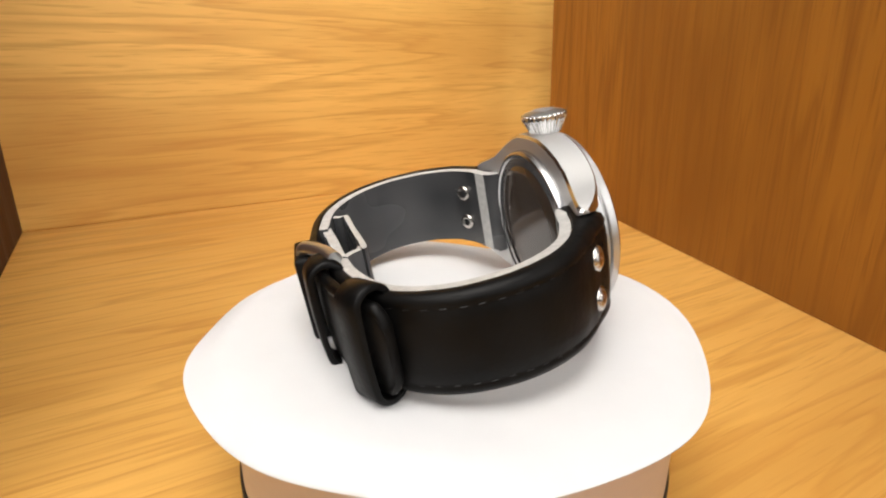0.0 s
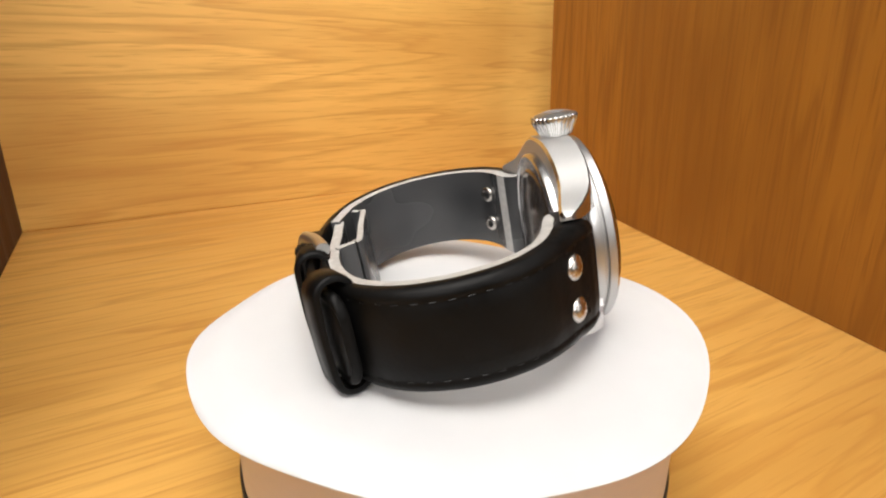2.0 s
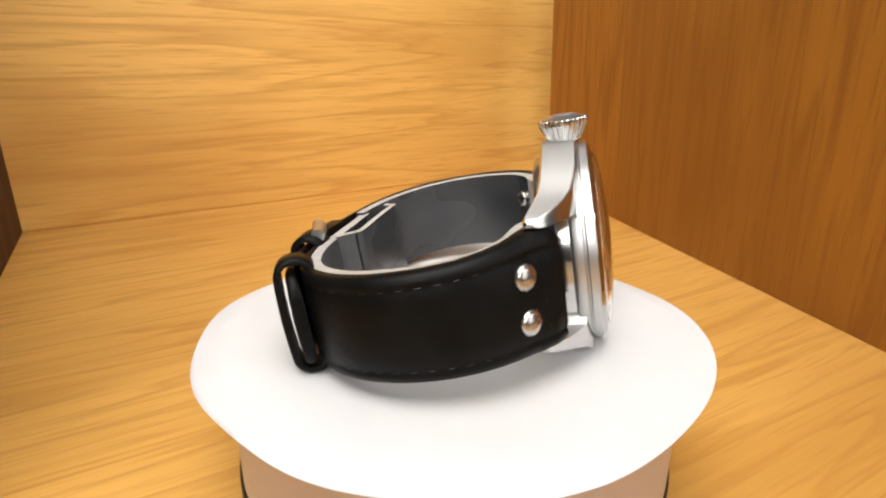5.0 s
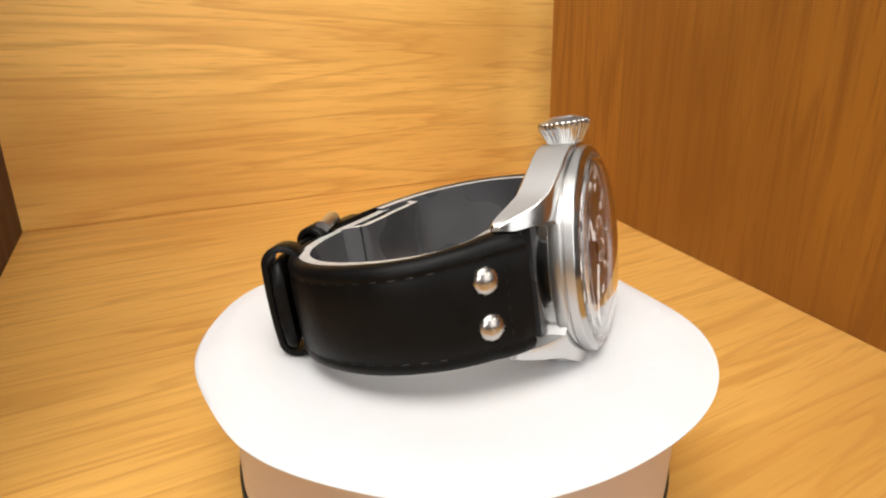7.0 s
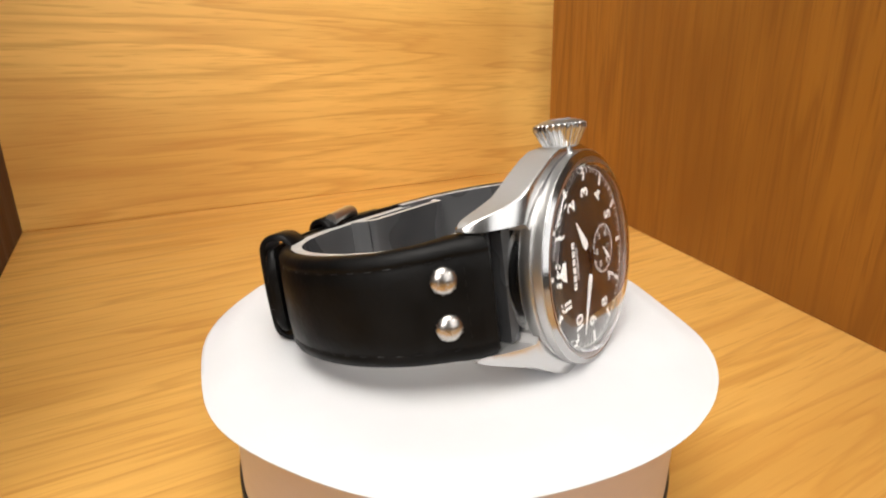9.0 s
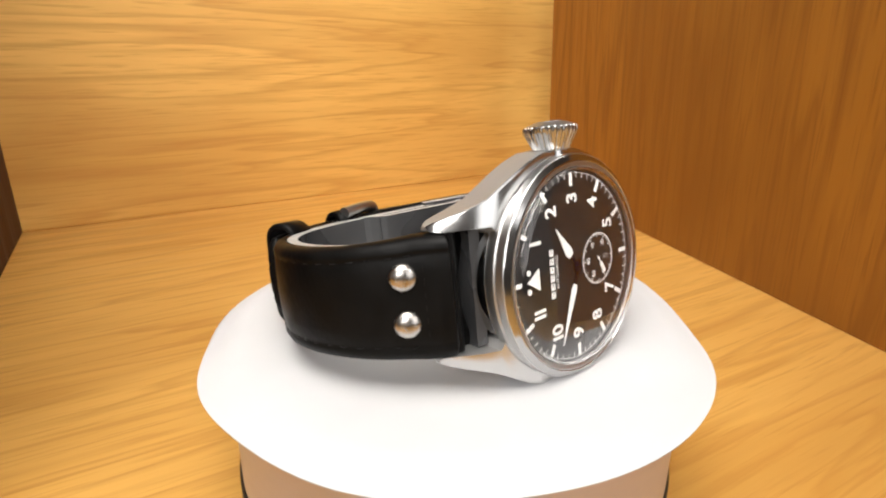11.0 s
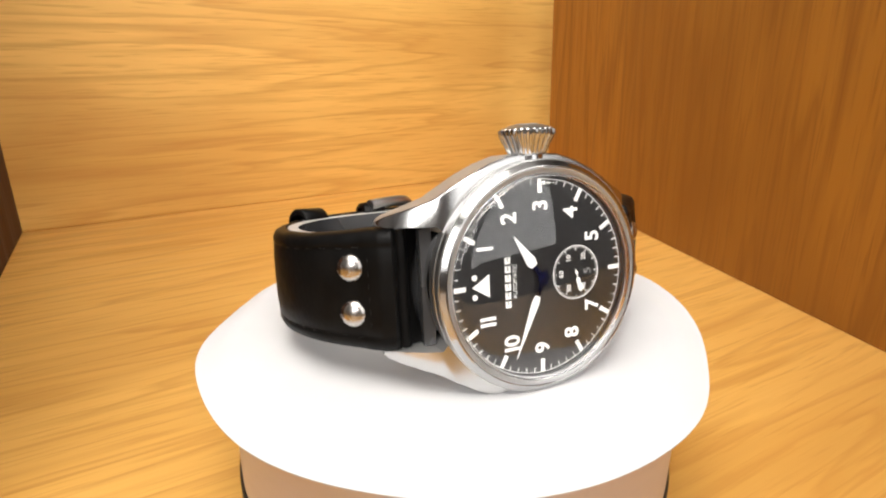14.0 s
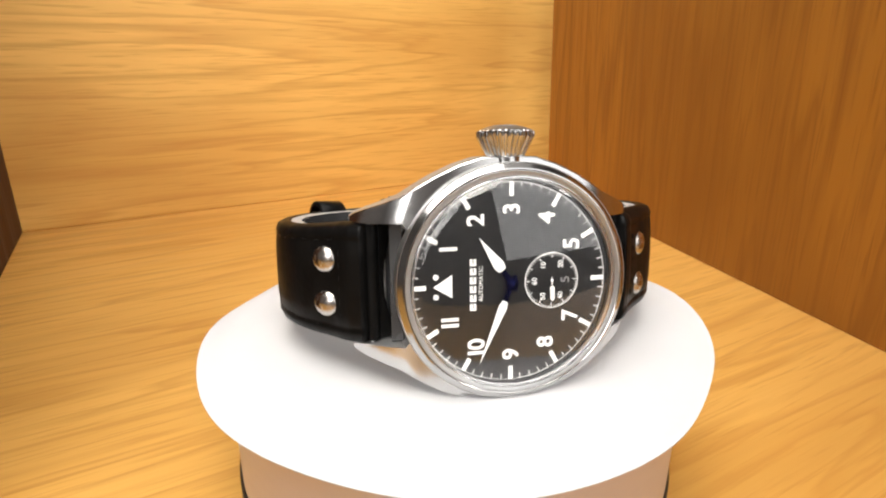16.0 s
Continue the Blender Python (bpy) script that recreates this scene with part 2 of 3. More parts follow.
box(bm, (-0.6, -0.35, -0.8), (0.6, 0.5, FLOOR_Z - 0.022), bevel=0.004)
tagged(part("cabinet_base", bm, oak_dark, smooth=0), "dark wooden base below the cabinet floor", "cabinet")


# ---------------------------------------------------------------- turntable and paper
def build_turntable():
    base = tagged(new("turntable"), "round brushed metal turntable with a black lower band", "turntable")
    base.location = (0, 0, FLOOR_Z)
    bm = bmesh.new()
    lathe(bm, [(0, 0), (50.6, 0), (51.3, 0.7), (51.3, 43.6), (50.7, 44.4), (0, 44.4)], 160)
    part("body", bm, drum_metal, base)
    bm = bmesh.new()
    lathe(bm, [(51.0, 0), (51.9, 0.3), (51.9, 14.4), (51.6, 14.8), (51.0, 14.8)], 160)
    part("band", bm, band_black, base, "matt black lower band")
    return base


build_turntable()
# the cut edge's radius and droop in mm, as waves round the disc: mean, cosines, sines
EDGE_RADIUS = (57.88, (-1.15, 0.01, 0.15, 0.09, -0.3, -0.15, 0.13, -0.13, 0.3, -0.14), (0.25, -0.04, -0.46, 0.85, 0.41, -0.3, 0.23, 0.06, -0.03, 0.01))
EDGE_DROOP = (-2.4, (0.56, -0.29, 0.23, -0.13, -0.16), (0.62, -0.31, 0.05, 0.77, -0.11))


def waves(a, table):
    mean, cosines, sines = table
    return mean + sum(c * math.cos((k + 1) * a) for k, c in enumerate(cosines)) + sum(c * math.sin((k + 1) * a) for k, c in enumerate(sines))


def build_paper():
    bm = bmesh.new()
    radii = (0.0, 0.35, 0.6, 0.78, 0.86, 0.89, 0.915, 0.94, 0.965, 0.985, 1.0)
    turns = 240

    def height(k, a):
        lift = max(0.0, (k - 0.87) / 0.13)
        return lift ** 1.3 * waves(a, EDGE_DROOP) + 0.05 * math.sin(2 * a + 5 * k)
    rings = []
    for side in (0, 1):
        for k in (radii[1:] if side == 0 else radii[:0:-1]):
            rings.append([(k * waves(a, EDGE_RADIUS) * math.cos(a) * MM, k * waves(a, EDGE_RADIUS) * math.sin(a) * MM,
                           (height(k, a) - 0.18 * side) * MM) for a in [2 * math.pi * i / turns for i in range(turns)]])
    skin(bm, rings)
    ob = part("paper_disc", bm, paper_white, smooth=60)
    return tagged(ob, "hand-cut white paper disc lying on the turntable", "paper")


paper = build_paper()


# ---------------------------------------------------------------- watch
watch = tagged(new("wristwatch"), "steel pilot wristwatch with black leather strap lying on its side", "wristwatch")


def build_case():
    shift = Matrix.Translation((0.2 * MM, -0.4 * MM, 0))
    raised = Matrix.Translation((0.25 * MM, -0.6 * MM, 0.7 * MM))
    bm = bmesh.new()
    lathe(bm, [(0, -8.9), (19.6, -8.9), (20.6, -8.6), (20.75, -8.3), (20.75, -4.9), (21.0, -4.6), (21.15, -4.3), (21.15, -2.6), (20.95, -2.35), (20.8, -2.3), (20.8, -1.7), (0, -1.7)], 128, shift)
    part("case", bm, steel_satin, watch, "brushed round steel case", 28)
    bm = bmesh.new()
    lathe(bm, [(20.6, -8.5), (20.8, -8.4), (20.82, -4.95), (20.6, -4.85)], 128, shift, closed=True)
    part("case_wall", bm, steel_mirror, watch, "polished steel case wall between the lugs", 28)
    ys = [-27.6, -27.2, -26.3, -24.5, -22, -19, -16.5, -13, -9, -5, 0, 5, 9, 13, 16.5, 19, 22, 24.5, 26.3, 27.2, 27.6]

    def curve(y, table):
        y = abs(y)
        for (a, va), (b, vb) in zip(table, table[1:]):
            if a <= y <= b:
                return va + (vb - va) * (y - a) / (b - a)
        return table[-1][1]
    outer = ((0, 22.9), (5, 22.6), (9, 21.4), (13, 19.6), (16.5, 17.6), (19, 16.0), (22, 14.8), (24.5, 13.9), (26.3, 13.2), (27.2, 12.7), (27.6, 12.3))
    inner = ((0, 4), (16.5, 8), (17.5, 11.2), (26.3, 11.2), (27.2, 11.4), (27.6, 11.7))
    top = ((0, -2.1), (9, -2.2), (13, -2.4), (16.5, -3.0), (19, -3.7), (22, -5.2), (24.5, -7.0), (26.3, -8.7), (27.2, -9.9), (27.6, -10.7))
    low = ((0, -9.4), (9, -9.4), (13, -9.5), (16.5, -9.8), (19, -10.3), (22, -11.3), (24.5, -12.1), (26.3, -12.6), (27.2, -12.5), (27.6, -12.0))
    for s in (1, -1):
        bm = bmesh.new()
        rings = []
        for y in ys:
            o, i, t, b = curve(y, outer), curve(y, inner), curve(y, top), curve(y, low)
            c = min(0.45, 0.4 * (o - i), 0.4 * (t - b))
            rings.append([(s * x * MM, y * MM, z * MM) for x, z in ((i, b), (o - 1.4 * c, b), (o, b + 1.2 * c), (o, t - 0.8 * c), (o - 0.25 * c, t - 0.25 * c), (o - 0.8 * c, t), (i, t + 0.3))])
        skin(bm, rings, mats=(0, 1, 0, 1, 1, 1, 0))
        part("case_flank", bm, (steel_brushed, steel_bezel), watch, "brushed steel case flank with two lugs", 20)
    bm = bmesh.new()
    lathe(bm, [(20.0, -2.75), (21.3, -2.7), (21.5, -2.45), (21.5, -0.95), (21.4, -0.82), (20.9, -0.85), (19.3, -0.85), (19.3, -2.2)], 160, raised, closed=True)
    bezel = part("bezel", bm, steel_satin, watch, "brushed steel bezel", 14)
    bm = bmesh.new()
    lathe(bm, [(21.36, -0.84), (21.28, -0.72), (20.45, -0.05), (20.2, 0.0), (20.05, -0.1), (20.05, -0.4), (19.3, -0.5), (19.3, -0.84)], 160, raised, closed=True)
    part("bezel_chamfer", bm, steel_mirror, bezel, "polished steel chamfer", 14)
    bm = bmesh.new()
    lathe(bm, [(20.04, -0.5), (20.04, -0.1), (19.9, -0.08), (19.5, -0.2), (19.15, -0.4), (19.05, -0.6), (19.05, -1.9), (20.04, -1.9)], 160, raised, closed=True)
    part("bezel_ring", bm, steel_satin, bezel, "brushed steel inner ring", 25)
    bm = bmesh.new()
    lathe(bm, [(0, -10.9), (17.6, -10.9), (18.0, -11.25), (18.6, -11.3), (19.0, -11.05), (19.25, -10.5), (19.25, -8.7), (0, -8.7)], 96, shift)
    back = part("case_back", bm, steel_back, watch, "polished steel case back", 25)
    bm = bmesh.new()
    lathe(bm, [(0, -11.3), (11, -11.27), (15.4, -11.1), (15.8, -10.85), (0, -10.85)], 64, shift)
    part("back_window", bm, dark_glass, back, "dark brown display window", 40)
    bm = bmesh.new()
    dome = [(0, 2.6), (4, 2.54), (8, 2.34), (12, 2.0), (15, 1.62), (17, 1.3), (18.2, 1.0), (18.75, 0.7), (18.98, 0.3), (19.0, -0.5)]
    under = [(18.55, -0.5), (18.5, 0.15), (18.2, 0.45), (17, 0.78), (15, 1.1), (12, 1.48), (8, 1.82), (4, 2.02), (0, 2.08)]
    lathe(bm, dome + under, 128, raised)
    g = part("crystal", bm, glass, watch, "clear domed watch glass", 60)
    g.visible_shadow = False


def build_crown():
    turn = pose(0.65 * MM, 0, -4.3 * MM, 0, 90, 0)
    bm = bmesh.new()
    profile = [(0, 19.6), (2.9, 19.6), (2.9, 21.9), (3.3, 22.1), (3.5, 22.5), (4.3, 24.2), (4.85, 25.2), (5.0, 25.5), (5.02, 26.3), (4.8, 26.5), (0, 26.5)]
    amp = (0, 0, 0, .06, .16, .2, .2, .16, .14, .05, 0)
    lathe(bm, profile, 260, turn, wave=lambda k, a: amp[k] * max(-1, min(1, 2.2 * math.cos(30 * a))))
    crown = part("crown", bm, steel_bezel, watch, "large fluted steel crown", 30)
    bm = bmesh.new()
    lathe(bm, [(0, 26.4), (4.75, 26.4), (4.75, 26.52), (4.5, 26.65), (3.0, 27.2), (2.75, 27.25), (0, 27.3)], 60, turn)
    part("crown_top", bm, steel_satin, crown, "satin steel crown top", 30)
    bm = bmesh.new()
    lathe(bm, [(0, 27.2), (2.3, 27.2), (2.3, 27.36), (2.1, 27.42), (0, 27.46)], 40, turn)
    part("crown_emblem", bm, emblem_grey, crown, "round blue-grey emblem on the crown")


def at_hour(angle, r):
    return Vector((r * math.sin(radians(angle)), r * math.cos(radians(angle))))


def bar_outline(angle, r0, r1, w0, w1=None, centre=(0, 0)):
    w1 = w0 if w1 is None else w1
    d = at_hour(angle, 1)
    s = Vector((d.y, -d.x))
    c = Vector(centre)
    return [c + d * r0 - s * w0, c + d * r1 - s * w1, c + d * r1 + s * w1, c + d * r0 + s * w0]


def letters(name, text, x, y, size, material, parent, bold=0.0, high=0.06, stretch=1.0):
    cu = bpy.data.curves.new(name, "FONT")
    cu.body, cu.size, cu.align_x, cu.align_y, cu.offset, cu.extrude = text, size * MM, "CENTER", "CENTER", bold * MM, 0.02 * MM
    cu.resolution_u = 4
    tmp = bpy.data.objects.new("tmp", cu)
    scene.collection.objects.link(tmp)
    dg = bpy.context.evaluated_depsgraph_get()
    me = bpy.data.meshes.new_from_object(tmp.evaluated_get(dg))
    bpy.data.objects.remove(tmp)
    xs, ys = [v.co.x for v in me.vertices], [v.co.y for v in me.vertices]
    cx, cy = (min(xs) + max(xs)) / 2, (min(ys) + max(ys)) / 2
    for v in me.vertices:
        v.co = Vector(((v.co.x - cx) * stretch + x * MM, v.co.y - cy + y * MM, v.co.z + high * MM))
    me.name = name
    me.materials.clear()
    me.materials.append(material)
    ob = new(name, me)
    ob.parent = parent
    return ob


SUB = (0.0, -7.75)
DIAL_AT = Vector((0.35, 0.2, -0.45)) * MM


def build_dial():
    bm = bmesh.new()
    lathe(bm, [(0, -0.6), (19.2, -0.6), (19.2, 0.0), (0, 0.0)], 96)
    dial = part("dial", bm, dial_black, watch, "matt black dial")
    dial.location = DIAL_AT
    for h in range(12):
        bm = bmesh.new()
        plate(bm, bar_outline(30 * h, 15.45, 17.95, 0.41), 0.02, 0.1)
        part("hour_marker", bm, lume_white, dial, smooth=0)
    bm = bmesh.new()
    for k in range(60):
        if k % 5:
            plate(bm, bar_outline(6 * k, 16.95, 17.95, 0.08), 0.02, 0.05)
    lathe(bm, [(17.93, 0.02), (18.05, 0.02), (18.05, 0.05), (17.93, 0.05)], 120, closed=True)
    part("minute_track", bm, print_white, dial, smooth=0)
    for h in (1, 2, 3, 4, 5, 7, 8, 9, 10, 11):
        q = at_hour(30 * h, 13.2 if h not in (10, 11) else 13.0)
        letters("numeral", str(h).replace("1", "I"), q.x, q.y, 4.3, lume_white, dial, 0.11, stretch=0.98)
    bm = bmesh.new()
    plate(bm, [(-2.05, 10.8), (2.05, 10.8), (0, 14.2)], 0.02, 0.12)
    part("triangle", bm, lume_white, dial, smooth=0)
    for s in (-1, 1):
        bm = bmesh.new()
        plate(bm, [(s * 1.75 + 0.5 * math.cos(a), 13.7 + 0.5 * math.sin(a)) for a in [2 * math.pi * i / 20 for i in range(20)]], 0.02, 0.12)
        part("dot", bm, lume_white, dial, smooth=0)
    # maker's mark as six plain blocks, and the word below it
    for k in range(6):
        bm = bmesh.new()
        x = -4.0 + 1.6 * k
        for low, high in ((6.45, 6.92), (7.1, 7.6)):
            plate(bm, [(x - 0.62, low), (x + 0.62, low), (x + 0.62, high), (x - 0.62, high)], 0.02, 0.06)
        plate(bm, [(x - 0.62, 6.9), (x - 0.2, 6.9), (x - 0.2, 7.12), (x - 0.62, 7.12)], 0.021, 0.059)
        part("maker_mark", bm, print_white, dial, smooth=0)
    letters("inscription", "AUTOMATIC", 0.1, 5.6, 1.1, print_white, dial, 0.0)
    # small seconds
    bm = bmesh.new()
    place = Matrix.Translation((SUB[0] * MM, SUB[1] * MM, 0))
    lathe(bm, [(5.0, 0.02), (5.14, 0.02), (5.14, 0.06), (5.0, 0.06)], 90, place, closed=True)
    for k in range(60):
        plate(bm, bar_outline(6 * k, 4.2 if k % 5 == 0 else 4.6, 5.02, 0.08 if k % 5 == 0 else 0.05, centre=SUB), 0.02, 0.05)
    part("seconds_track", bm, print_white, dial, smooth=0)
    for k, s in ((0, "60"), (1, "10"), (2, "20"), (4, "40"), (5, "50")):
        q = at_hour(60 * k, 3.35)
        letters("seconds_numeral", s, SUB[0] + q.x, SUB[1] + q.y, 1.35, print_white, dial, 0.02)
    letters("date", "5", SUB[0], SUB[1] - 2.6, 2.3, print_grey, dial, 0.0, stretch=1.25)
    # pointers
    for name, angle, lum, tip, wide, z in (("hour_hand", 54.3, 3.0, 10.3, 1.05, 0.45), ("minute_hand", 293.0, 3.4, 15.3, 0.78, 0.7)):
        bm = bmesh.new()
        plate(bm, bar_outline(angle, -1.6, lum, 0.42, 0.5), z, z + 0.12)
        lathe(bm, [(0, z), (1.15, z), (1.15, z + 0.14), (0, z + 0.14)], 32)
        hand = part(name, bm, blued_steel, watch, "lance hand with white lume and blued root", 0)
        hand.location = DIAL_AT
        bm = bmesh.new()
        d = at_hour(angle, 1)
        s = Vector((d.y, -d.x))
        shoulder = lum + 1.1
        plate(bm, [d * lum - s * wide * 0.62, d * shoulder - s * wide, d * tip, d * shoulder + s * wide, d * lum + s * wide * 0.62], z + 0.02, z + 0.2)
        part("lume", bm, lume_white, hand, smooth=0)
    bm = bmesh.new()
    lathe(bm, [(0, 0.4), (0.5, 0.4), (0.55, 0.9), (0.4, 1.0), (0, 1.0)], 32)
    part("centre_cap", bm, blued_steel, dial)
    bm = bmesh.new()
    plate(bm, [(-0.07, -0.6), (0.07, -0.6), (0.1, 1.0), (0.42, 1.3), (0.4, 3.4), (0, 3.9), (-0.4, 3.4), (-0.42, 1.3), (-0.1, 1.0)], 0.2, 0.3)
    lathe(bm, [(0, 0.18), (0.25, 0.18), (0.25, 0.36), (0, 0.36)], 24)
    hand = part("seconds_hand", bm, lume_white, watch, "white small seconds hand", 0)
    return hand


def strap_frames(points, steps=8, shift=None):
    """Places, tangents and outward normals along a strap's line in (y, z) mm."""
    line = spline([(0, y, z) for y, z in points], steps)
    out = []
    for i, q in enumerate(line):
        if shift:
            q = q + Vector((shift(i / (len(line) - 1)), 0, 0))
        t = (line[min(i + 1, len(line) - 1)] - line[max(i - 1, 0)]).normalized()
        nrm = Vector((0, -t.z, t.y))
        if nrm.dot(q - Vector((0, 0, -33))) < 0:
            nrm = -nrm
        out.append((q, t, nrm))
    return out


def strap_piece(name, points, half, thick, parent, label, steps=8, shift=None):
    """A padded leather length. half and thick: functions of the way along, 0 to 1."""
    frames = strap_frames(points, steps, shift)
    rings = []
    for i, (q, t, n) in enumerate(frames):
        k = i / (len(frames) - 1)
        w, h = half(k), thick(k)
        r = min(1.9, h * 0.5)
        prof = [(-w + 0.5, 0), (-w, 0.35), (-w - 0.05, h - r), (-w + 0.3 * r, h - 0.3 * r), (-w + r, h + 0.04), (-w + r + 0.6, h), (-w + r + 1.0, h - 0.16), (-w + r + 1.4, h + 0.02),
                (-w * 0.45, h + 0.22), (0, h + 0.28)]
        prof = prof + [(-x, z) for x, z in prof[-2::-1]]
        rings.append([(q + Vector((x, 0, 0)) + n * z) * MM for x, z in prof])
    bm = bmesh.new()
    skin(bm, rings)
    ob = part(name, bm, leather, parent, label, 50)
    # stitches in the two grooves
    bm = bmesh.new()
    dist, due = 0.0, 0.0
    for i in range(len(frames) - 1):
        (q, t, n), (q2, t2, n2) = frames[i], frames[i + 1]
        k = i / (len(frames) - 1)
        length = (q2 - q).length
        while due < dist + length:
            if 0.1 < k < 0.9:
                kk = (i + (due - dist) / length) / (len(frames) - 1)
                h, w = thick(kk), half(kk)
                r = min(1.9, h * 0.5)
                for s in (-1, 1):
                    a = q.lerp(q2, (due - dist) / length) + n * (h - 0.12) + Vector((s * (w - r - 1.0), 0, 0))
                    tube(bm, [a, a + t * 0.6 + n * 0.1, a + t * 1.2], 0.1, 5)
            due += 2.9
        dist += length
    # one row across, between the rivets and the lugs
    q, t, n = frames[13]
    for j in range(6):
        a = q + n * (thick(13 / (len(frames) - 1)) + 0.2) + Vector((-6.3 + 2.3 * j, 0, 0))
        tube(bm, [a, a + Vector((0.55, 0, 0)) + n * 0.1, a + Vector((1.1, 0, 0))], 0.1, 5)
    part("stitching", bm, thread, ob, "black stitching")
    return ob


def lining_piece(points, half, parent, steps=8, thick=2.2, name="lining", shift=None, pale=(0, 0)):
    frames = strap_frames(points, steps, shift)
    rings = []
    for i, (q, t, n) in enumerate(frames):
        w = half(i / (len(frames) - 1)) - 0.1
        rings.append([(q + Vector((x, 0, 0)) + n * z) * MM for x, z in ((-w, -0.03), (-w + 0.15, -thick), (w - 0.15, -thick), (w, -0.03))])
    bm = bmesh.new()
    skin(bm, rings, mats=(1, 0, 1, 0))
    bm.faces.ensure_lookup_table()
    for k in range(4 * pale[0], 4 * pale[1]):
        bm.faces[k].material_index = 1
    return part(name, bm, (lining, cut_edge), parent, "grey lining with pale cut edge", 50)


SHORT = ((23.3, -13.0), (25.9, -13.9), (28.5, -15.2), (32.4, -18), (35.8, -22.8), (38, -29), (38.5, -36), (37, -43.5), (33, -50), (27, -54.5), (18, -57.2), (8, -58))
LONG = ((-23.3, -13.0), (-25.9, -13.8), (-28.8, -14.9), (-33.8, -18), (-38.6, -24.2), (-40.6, -32.5), (-39.2, -41.5), (-33.5, -50), (-24, -56), (-12, -59.2), (2, -60.6), (14, -60.4), (25, -58.2), (32, -55.2), (35.4, -53.0))


def lerp_table(table):
    def f(k):
        for (a, va), (b, vb) in zip(table, table[1:]):
            if a <= k <= b:
                return va + (vb - va) * (k - a) / (b - a)
        return table[-1][1]
    return f


def build_strap():
    w = lerp_table(((0, 11.0), (0.16, 11.2), (0.38, 10.3), (0.6, 9.9), (1, 9.4)))
    ss = lerp_table(((0, 0.0), (0.16, -0.2), (0.38, -0.4), (0.7, -0.4), (1, 0.0)))
    short = strap_piece("strap_short", SHORT, w, lerp_table(((0, 5.6), (0.03, 7.0), (0.1, 6.1), (0.18, 4.6), (0.28, 3.4), (0.55, 3.2), (0.8, 2.2), (1, 1.8))), watch, "short black padded leather strap half", shift=ss)
    lining_piece(((20.9, -7.4), (20.5, -9.2), (20.6, -11.6)) + SHORT + ((-3, -58.1), (-14, -58.4)), w, short, shift=ss, pale=(18, 25))
    wl = lerp_table(((0, 11.0), (0.12, 11.0), (0.3, 10.6), (0.5, 10.0), (0.75, 9.4), (0.96, 9.0), (0.985, 7.6), (1, 5.5)))
    sl = lerp_table(((0, 0.0), (0.1, 0.3), (0.2, 0.9), (0.45, 0.9), (0.65, 0.3), (1, 0.0)))
    long = strap_piece("strap_long", LONG, wl, lerp_table(((0, 5.6), (0.02, 7.0), (0.07, 6.1), (0.13, 4.6), (0.2, 3.4), (0.4, 3.2), (0.55, 2.4), (0.7, 2.1), (1, 2.1))), watch, "long black padded leather strap half", shift=sl)
    lining_piece(((-20.9, -7.4), (-20.5, -9.2), (-20.6, -11.6)) + LONG[:10], lambda k: wl(k * 0.6), long, shift=lambda k: sl(k * 0.64), pale=(18, 25))
    # folded lining round the buckle bar
    lining_piece(((9, -56.6), (7.6, -55.3), (6.4, -53.0), (4.8, -52.2), (-8, -52.3), (-19.5, -52.2), (-21.2, -53.0), (-23.5, -55.6)), lambda k: 9.65, short, 6, 1.3, "lining_fold")
    # rivets and eyelets
    for strap, s in ((short, 1), (long, -1)):
        q = Vector((0, 29.8 * s, -15.9))
        n = Vector((0, 0.60 * s, 0.80)).normalized()
        base = Vector((0, 32.15 * s, -12.6))
        axis = n.to_track_quat("Z", "Y").to_matrix().to_4x4()
        for x in (4.25, -4.15):
            bm = bmesh.new()
            place = Matrix.Translation(Vector((x, base.y, base.z)) * MM) @ axis
            lathe(bm, [(0, -1.6), (2.5, -1.6), (2.6, 0.0), (2.45, 0.5), (2.05, 0.9), (1.35, 1.22), (0.6, 1.4), (0, 1.44)], 32, place)
            part("rivet", bm, rivet_steel, strap, "domed steel rivet", 60)
            bm = bmesh.new()
            place = Matrix.Translation(Vector((x + (0.3 if s > 0 else 1.0), q.y + (0 if s > 0 else 0.7) - n.y * 2.3, q.z - n.z * 2.3)) * MM) @ axis
            lathe(bm, [(1.0, -0.35), (1.6, -0.45), (2.05, -0.1), (2.05, 0.5), (1.0, 0.5)], 28, place, closed=True)
            part("eyelet", bm, rivet_steel, strap, "steel eyelet", 60)
    for s in (1, -1):
        bm = bmesh.new()
        tube(bm, [(-11.3, 24.3 * s, -9.6), (11.3, 24.3 * s, -9.6)], 0.8, 12)
        part("spring_bar", bm, steel_polished, watch)
        bm = bmesh.new()
        tube(bm, [(-10.8, 24.2 * s, -9.7), (10.8, 24.2 * s, -9.7)], 1.6, 20)
        part("bar_loop", bm, leather, short if s > 0 else long, "leather wrapped round the spring bar", 50)
    # leather ends shaped to the round case
    for s, strap in ((1, short), (-1, long)):
        rings = []
        for i in range(25):
            x = -10.95 + 21.9 * i / 24
            y = math.sqrt(21.55 ** 2 - x * x)
            d = 0.5 * (abs(x) / 10.95) ** 6
            rings.append([Vector((x, s * yy, zz)) * MM for yy, zz in ((y + 0.3, -12.6), (y + 0.15, -10.6), (y + 0.3, -10.0 - d), (y + 0.7, -9.7 - d), (23.6, -9.6 - d), (25.0, -9.2 - d), (26, -9.2), (26, -12.6))])
        bm = bmesh.new()
        skin(bm, rings)
        part("strap_end", bm, leather, strap, "black leather end curved to the case", 40)
    # keepers
    frames = strap_frames(LONG, 8)

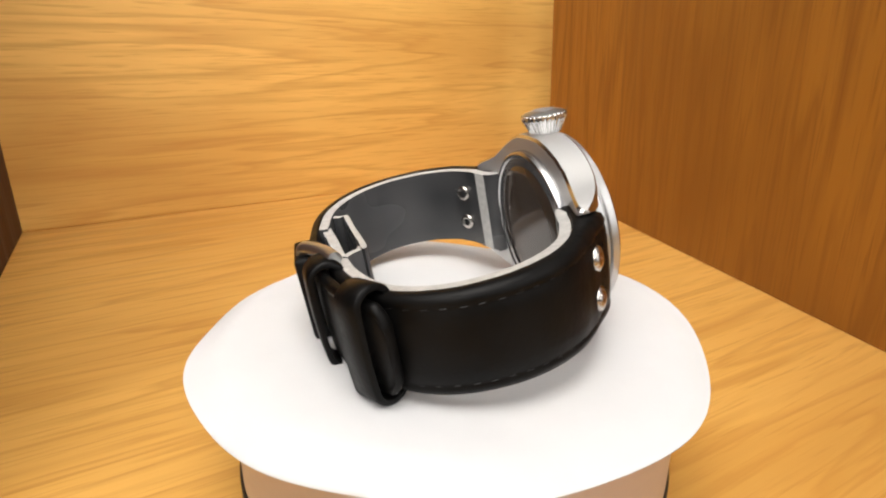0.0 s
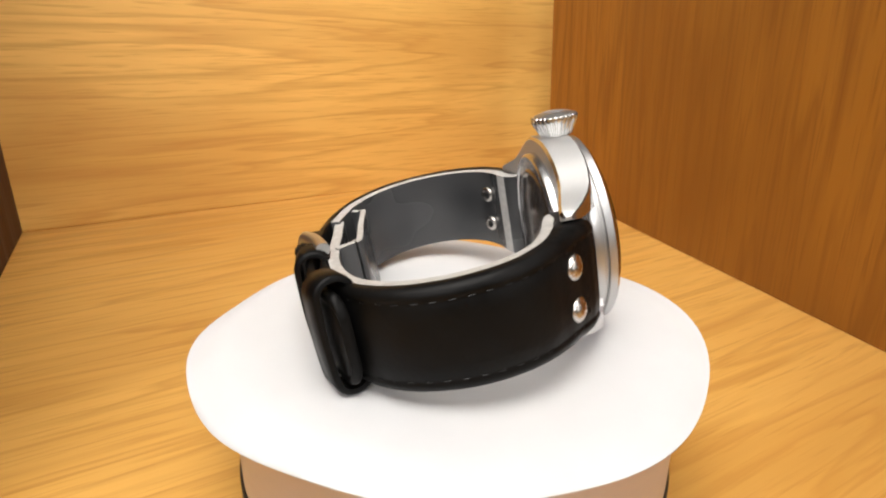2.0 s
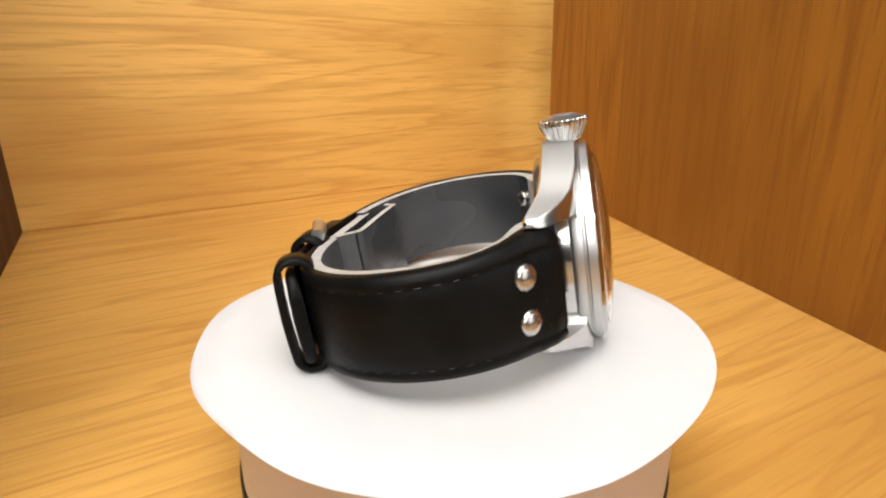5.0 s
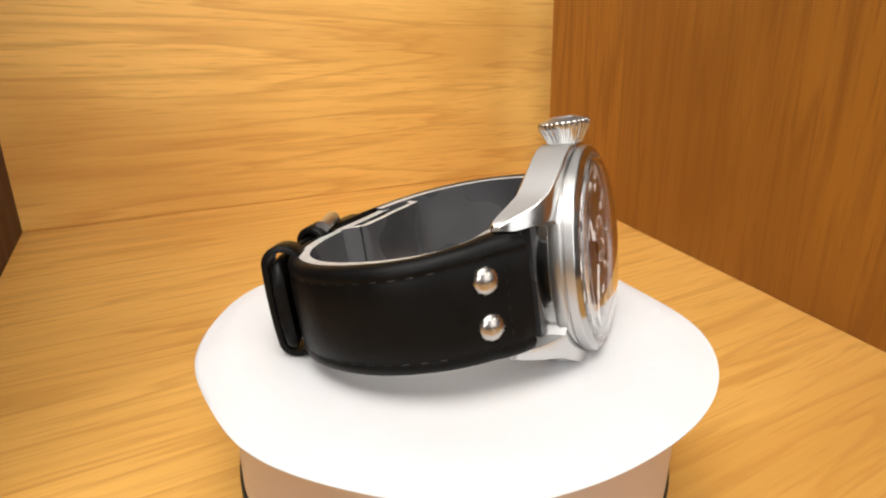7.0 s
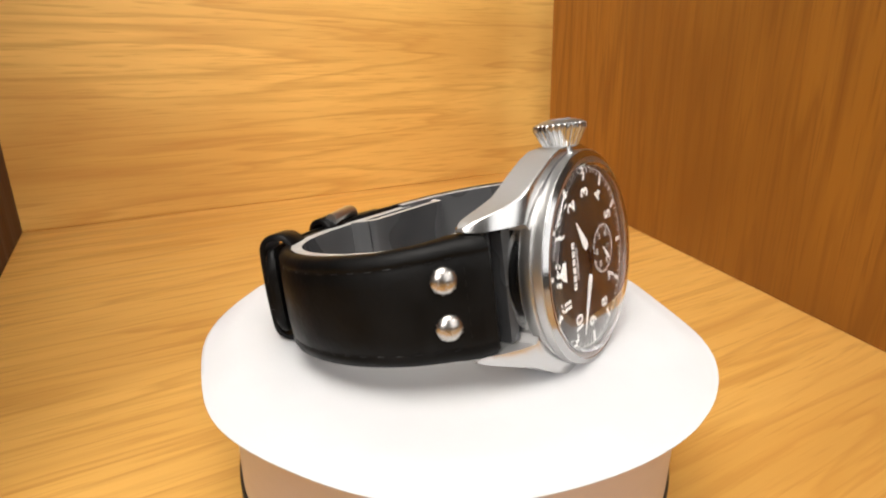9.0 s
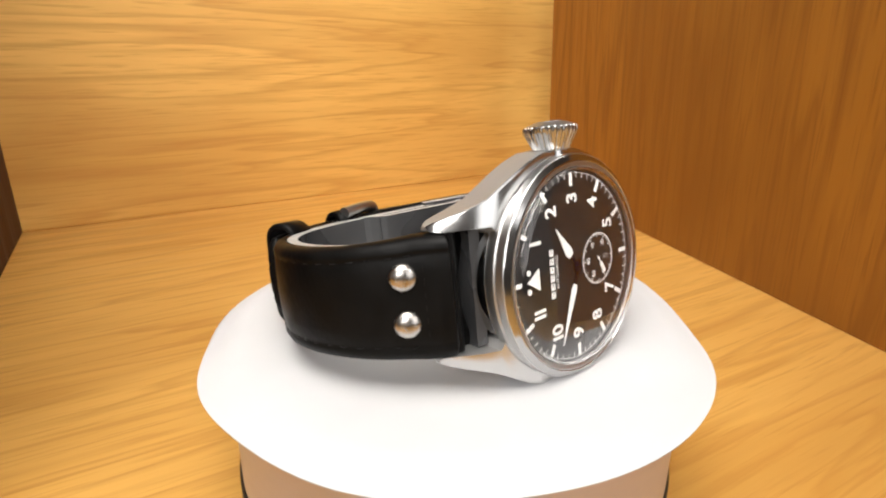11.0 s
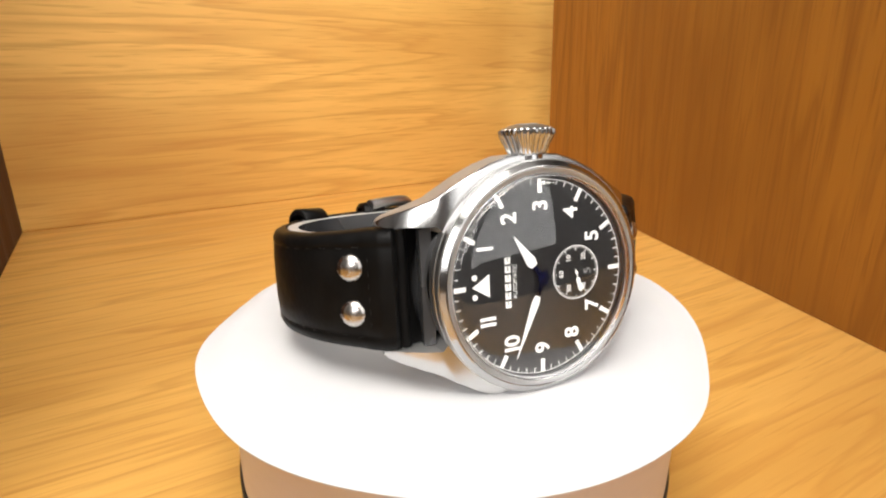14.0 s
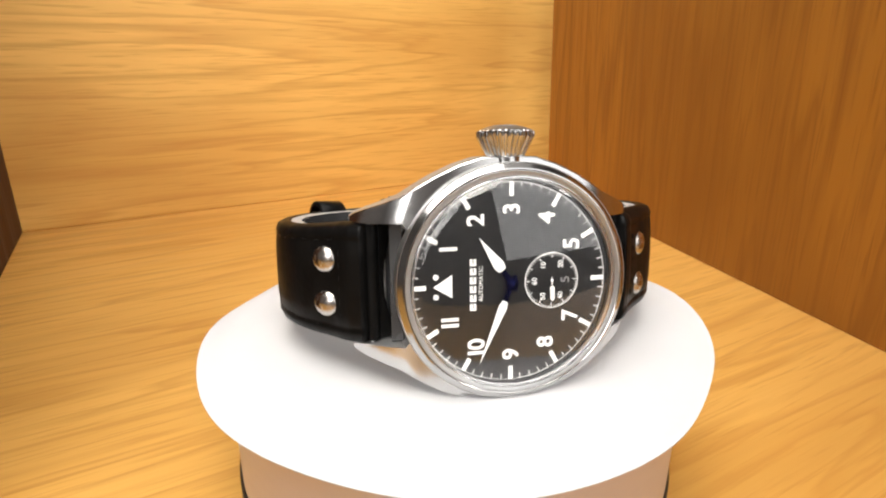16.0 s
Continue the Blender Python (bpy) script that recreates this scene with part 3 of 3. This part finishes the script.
    def keeper(index, wide, low, high, lean):
        q, t, n = frames[index]
        t = (t + Vector((lean, 0, 0))).normalized()
        bm = bmesh.new()
        ring = []
        hw, rad = 10.5, 2.55
        for cx, cz, a0 in ((hw - rad, high - rad, 0), (-hw + rad, high - rad, 90), (-hw + rad, low + rad, 180), (hw - rad, low + rad, 270)):
            for k in range(7):
                a = radians(a0 + 15 * k)
                bow = 0.5 * (1 - (cx / hw) ** 2) if cz > 0 else 0
                ring.append((cx + rad * math.cos(a), cz + rad * math.sin(a) + bow, math.cos(a), math.sin(a)))
            if a0 == 0:
                for k in range(1, 8):
                    x = (hw - rad) * (1 - k / 4)
                    ring.append((x, high + 0.5 * (1 - (x / hw) ** 2), 0.2 * x / hw, 1.0))
        rings = []
        for x, z, ax, az in ring:
            c = q + Vector((x, 0, 0)) + n * z
            o = Vector((ax, 0, 0)) + n * az
            w2, th = wide / 2, 1.25
            rings.append([(c + t * a + o * b) * MM for a, b in ((-w2, 0), (-w2, th * 0.7), (-w2 + 0.4, th), (w2 - 0.4, th), (w2, th * 0.7), (w2, 0))])
        skin(bm, rings, closed_path=True)
        part("keeper", bm, leather, watch, "black leather strap keeper", 50)
    keeper(12 * 8 + 5, 7.0, -2.6, 2.8, 0.05)
    keeper(10 * 8 + 7, 6.0, -2.4, 3.0, -0.06)
    # leather fold over the buckle's bar
    bm = bmesh.new()
    box(bm, (-9.6 * MM, -6 * MM, -3.0 * MM), (9.6 * MM, 7.5 * MM, 1.5 * MM), Matrix.Translation((0, -3.0 * MM, -62.9 * MM)) @ Matrix.Rotation(radians(-4), 4, "X"), bevel=1.1 * MM)
    part("buckle_fold", bm, leather, short, "black leather fold round the buckle bar", 60)
    # buckle
    bm = bmesh.new()
    loop = spline([(11.0, 13.5, -58.4), (11.3, 9, -59.8), (11.3, 4, -62.2), (10.4, 1.2, -63.8), (6, 0.4, -64.2), (-6, 0.4, -64.2), (-10.4, 1.2, -63.8), (-11.3, 4, -62.2), (-11.3, 9, -59.8), (-11.0, 13.5, -58.4)], 5)
    tube(bm, loop, 1.5, 12)
    part("buckle", bm, steel_satin, watch, "polished steel buckle", 60)


build_case()
build_crown()
seconds_hand = build_dial()
build_strap()


# ---------------------------------------------------------------- what moves
def motions():
    rows_watch, rows_paper, rows_hand = [], [], []
    for i in range(33):
        t = i * 0.5
        turn = Matrix.Rotation(radians(RATE * t), 4, "Z")
        rows_watch.append((t, turn @ WATCH_REST))
        rows_paper.append((t, turn))
        rows_hand.append((t, pose(SUB[0] * MM + DIAL_AT.x, SUB[1] * MM + DIAL_AT.y, DIAL_AT.z, 0, 0, -(267.0 - 6.0 * (16.0 - t)))))
    walk(watch, rows_watch)
    walk(paper, rows_paper)
    walk(seconds_hand, rows_hand)


motions()
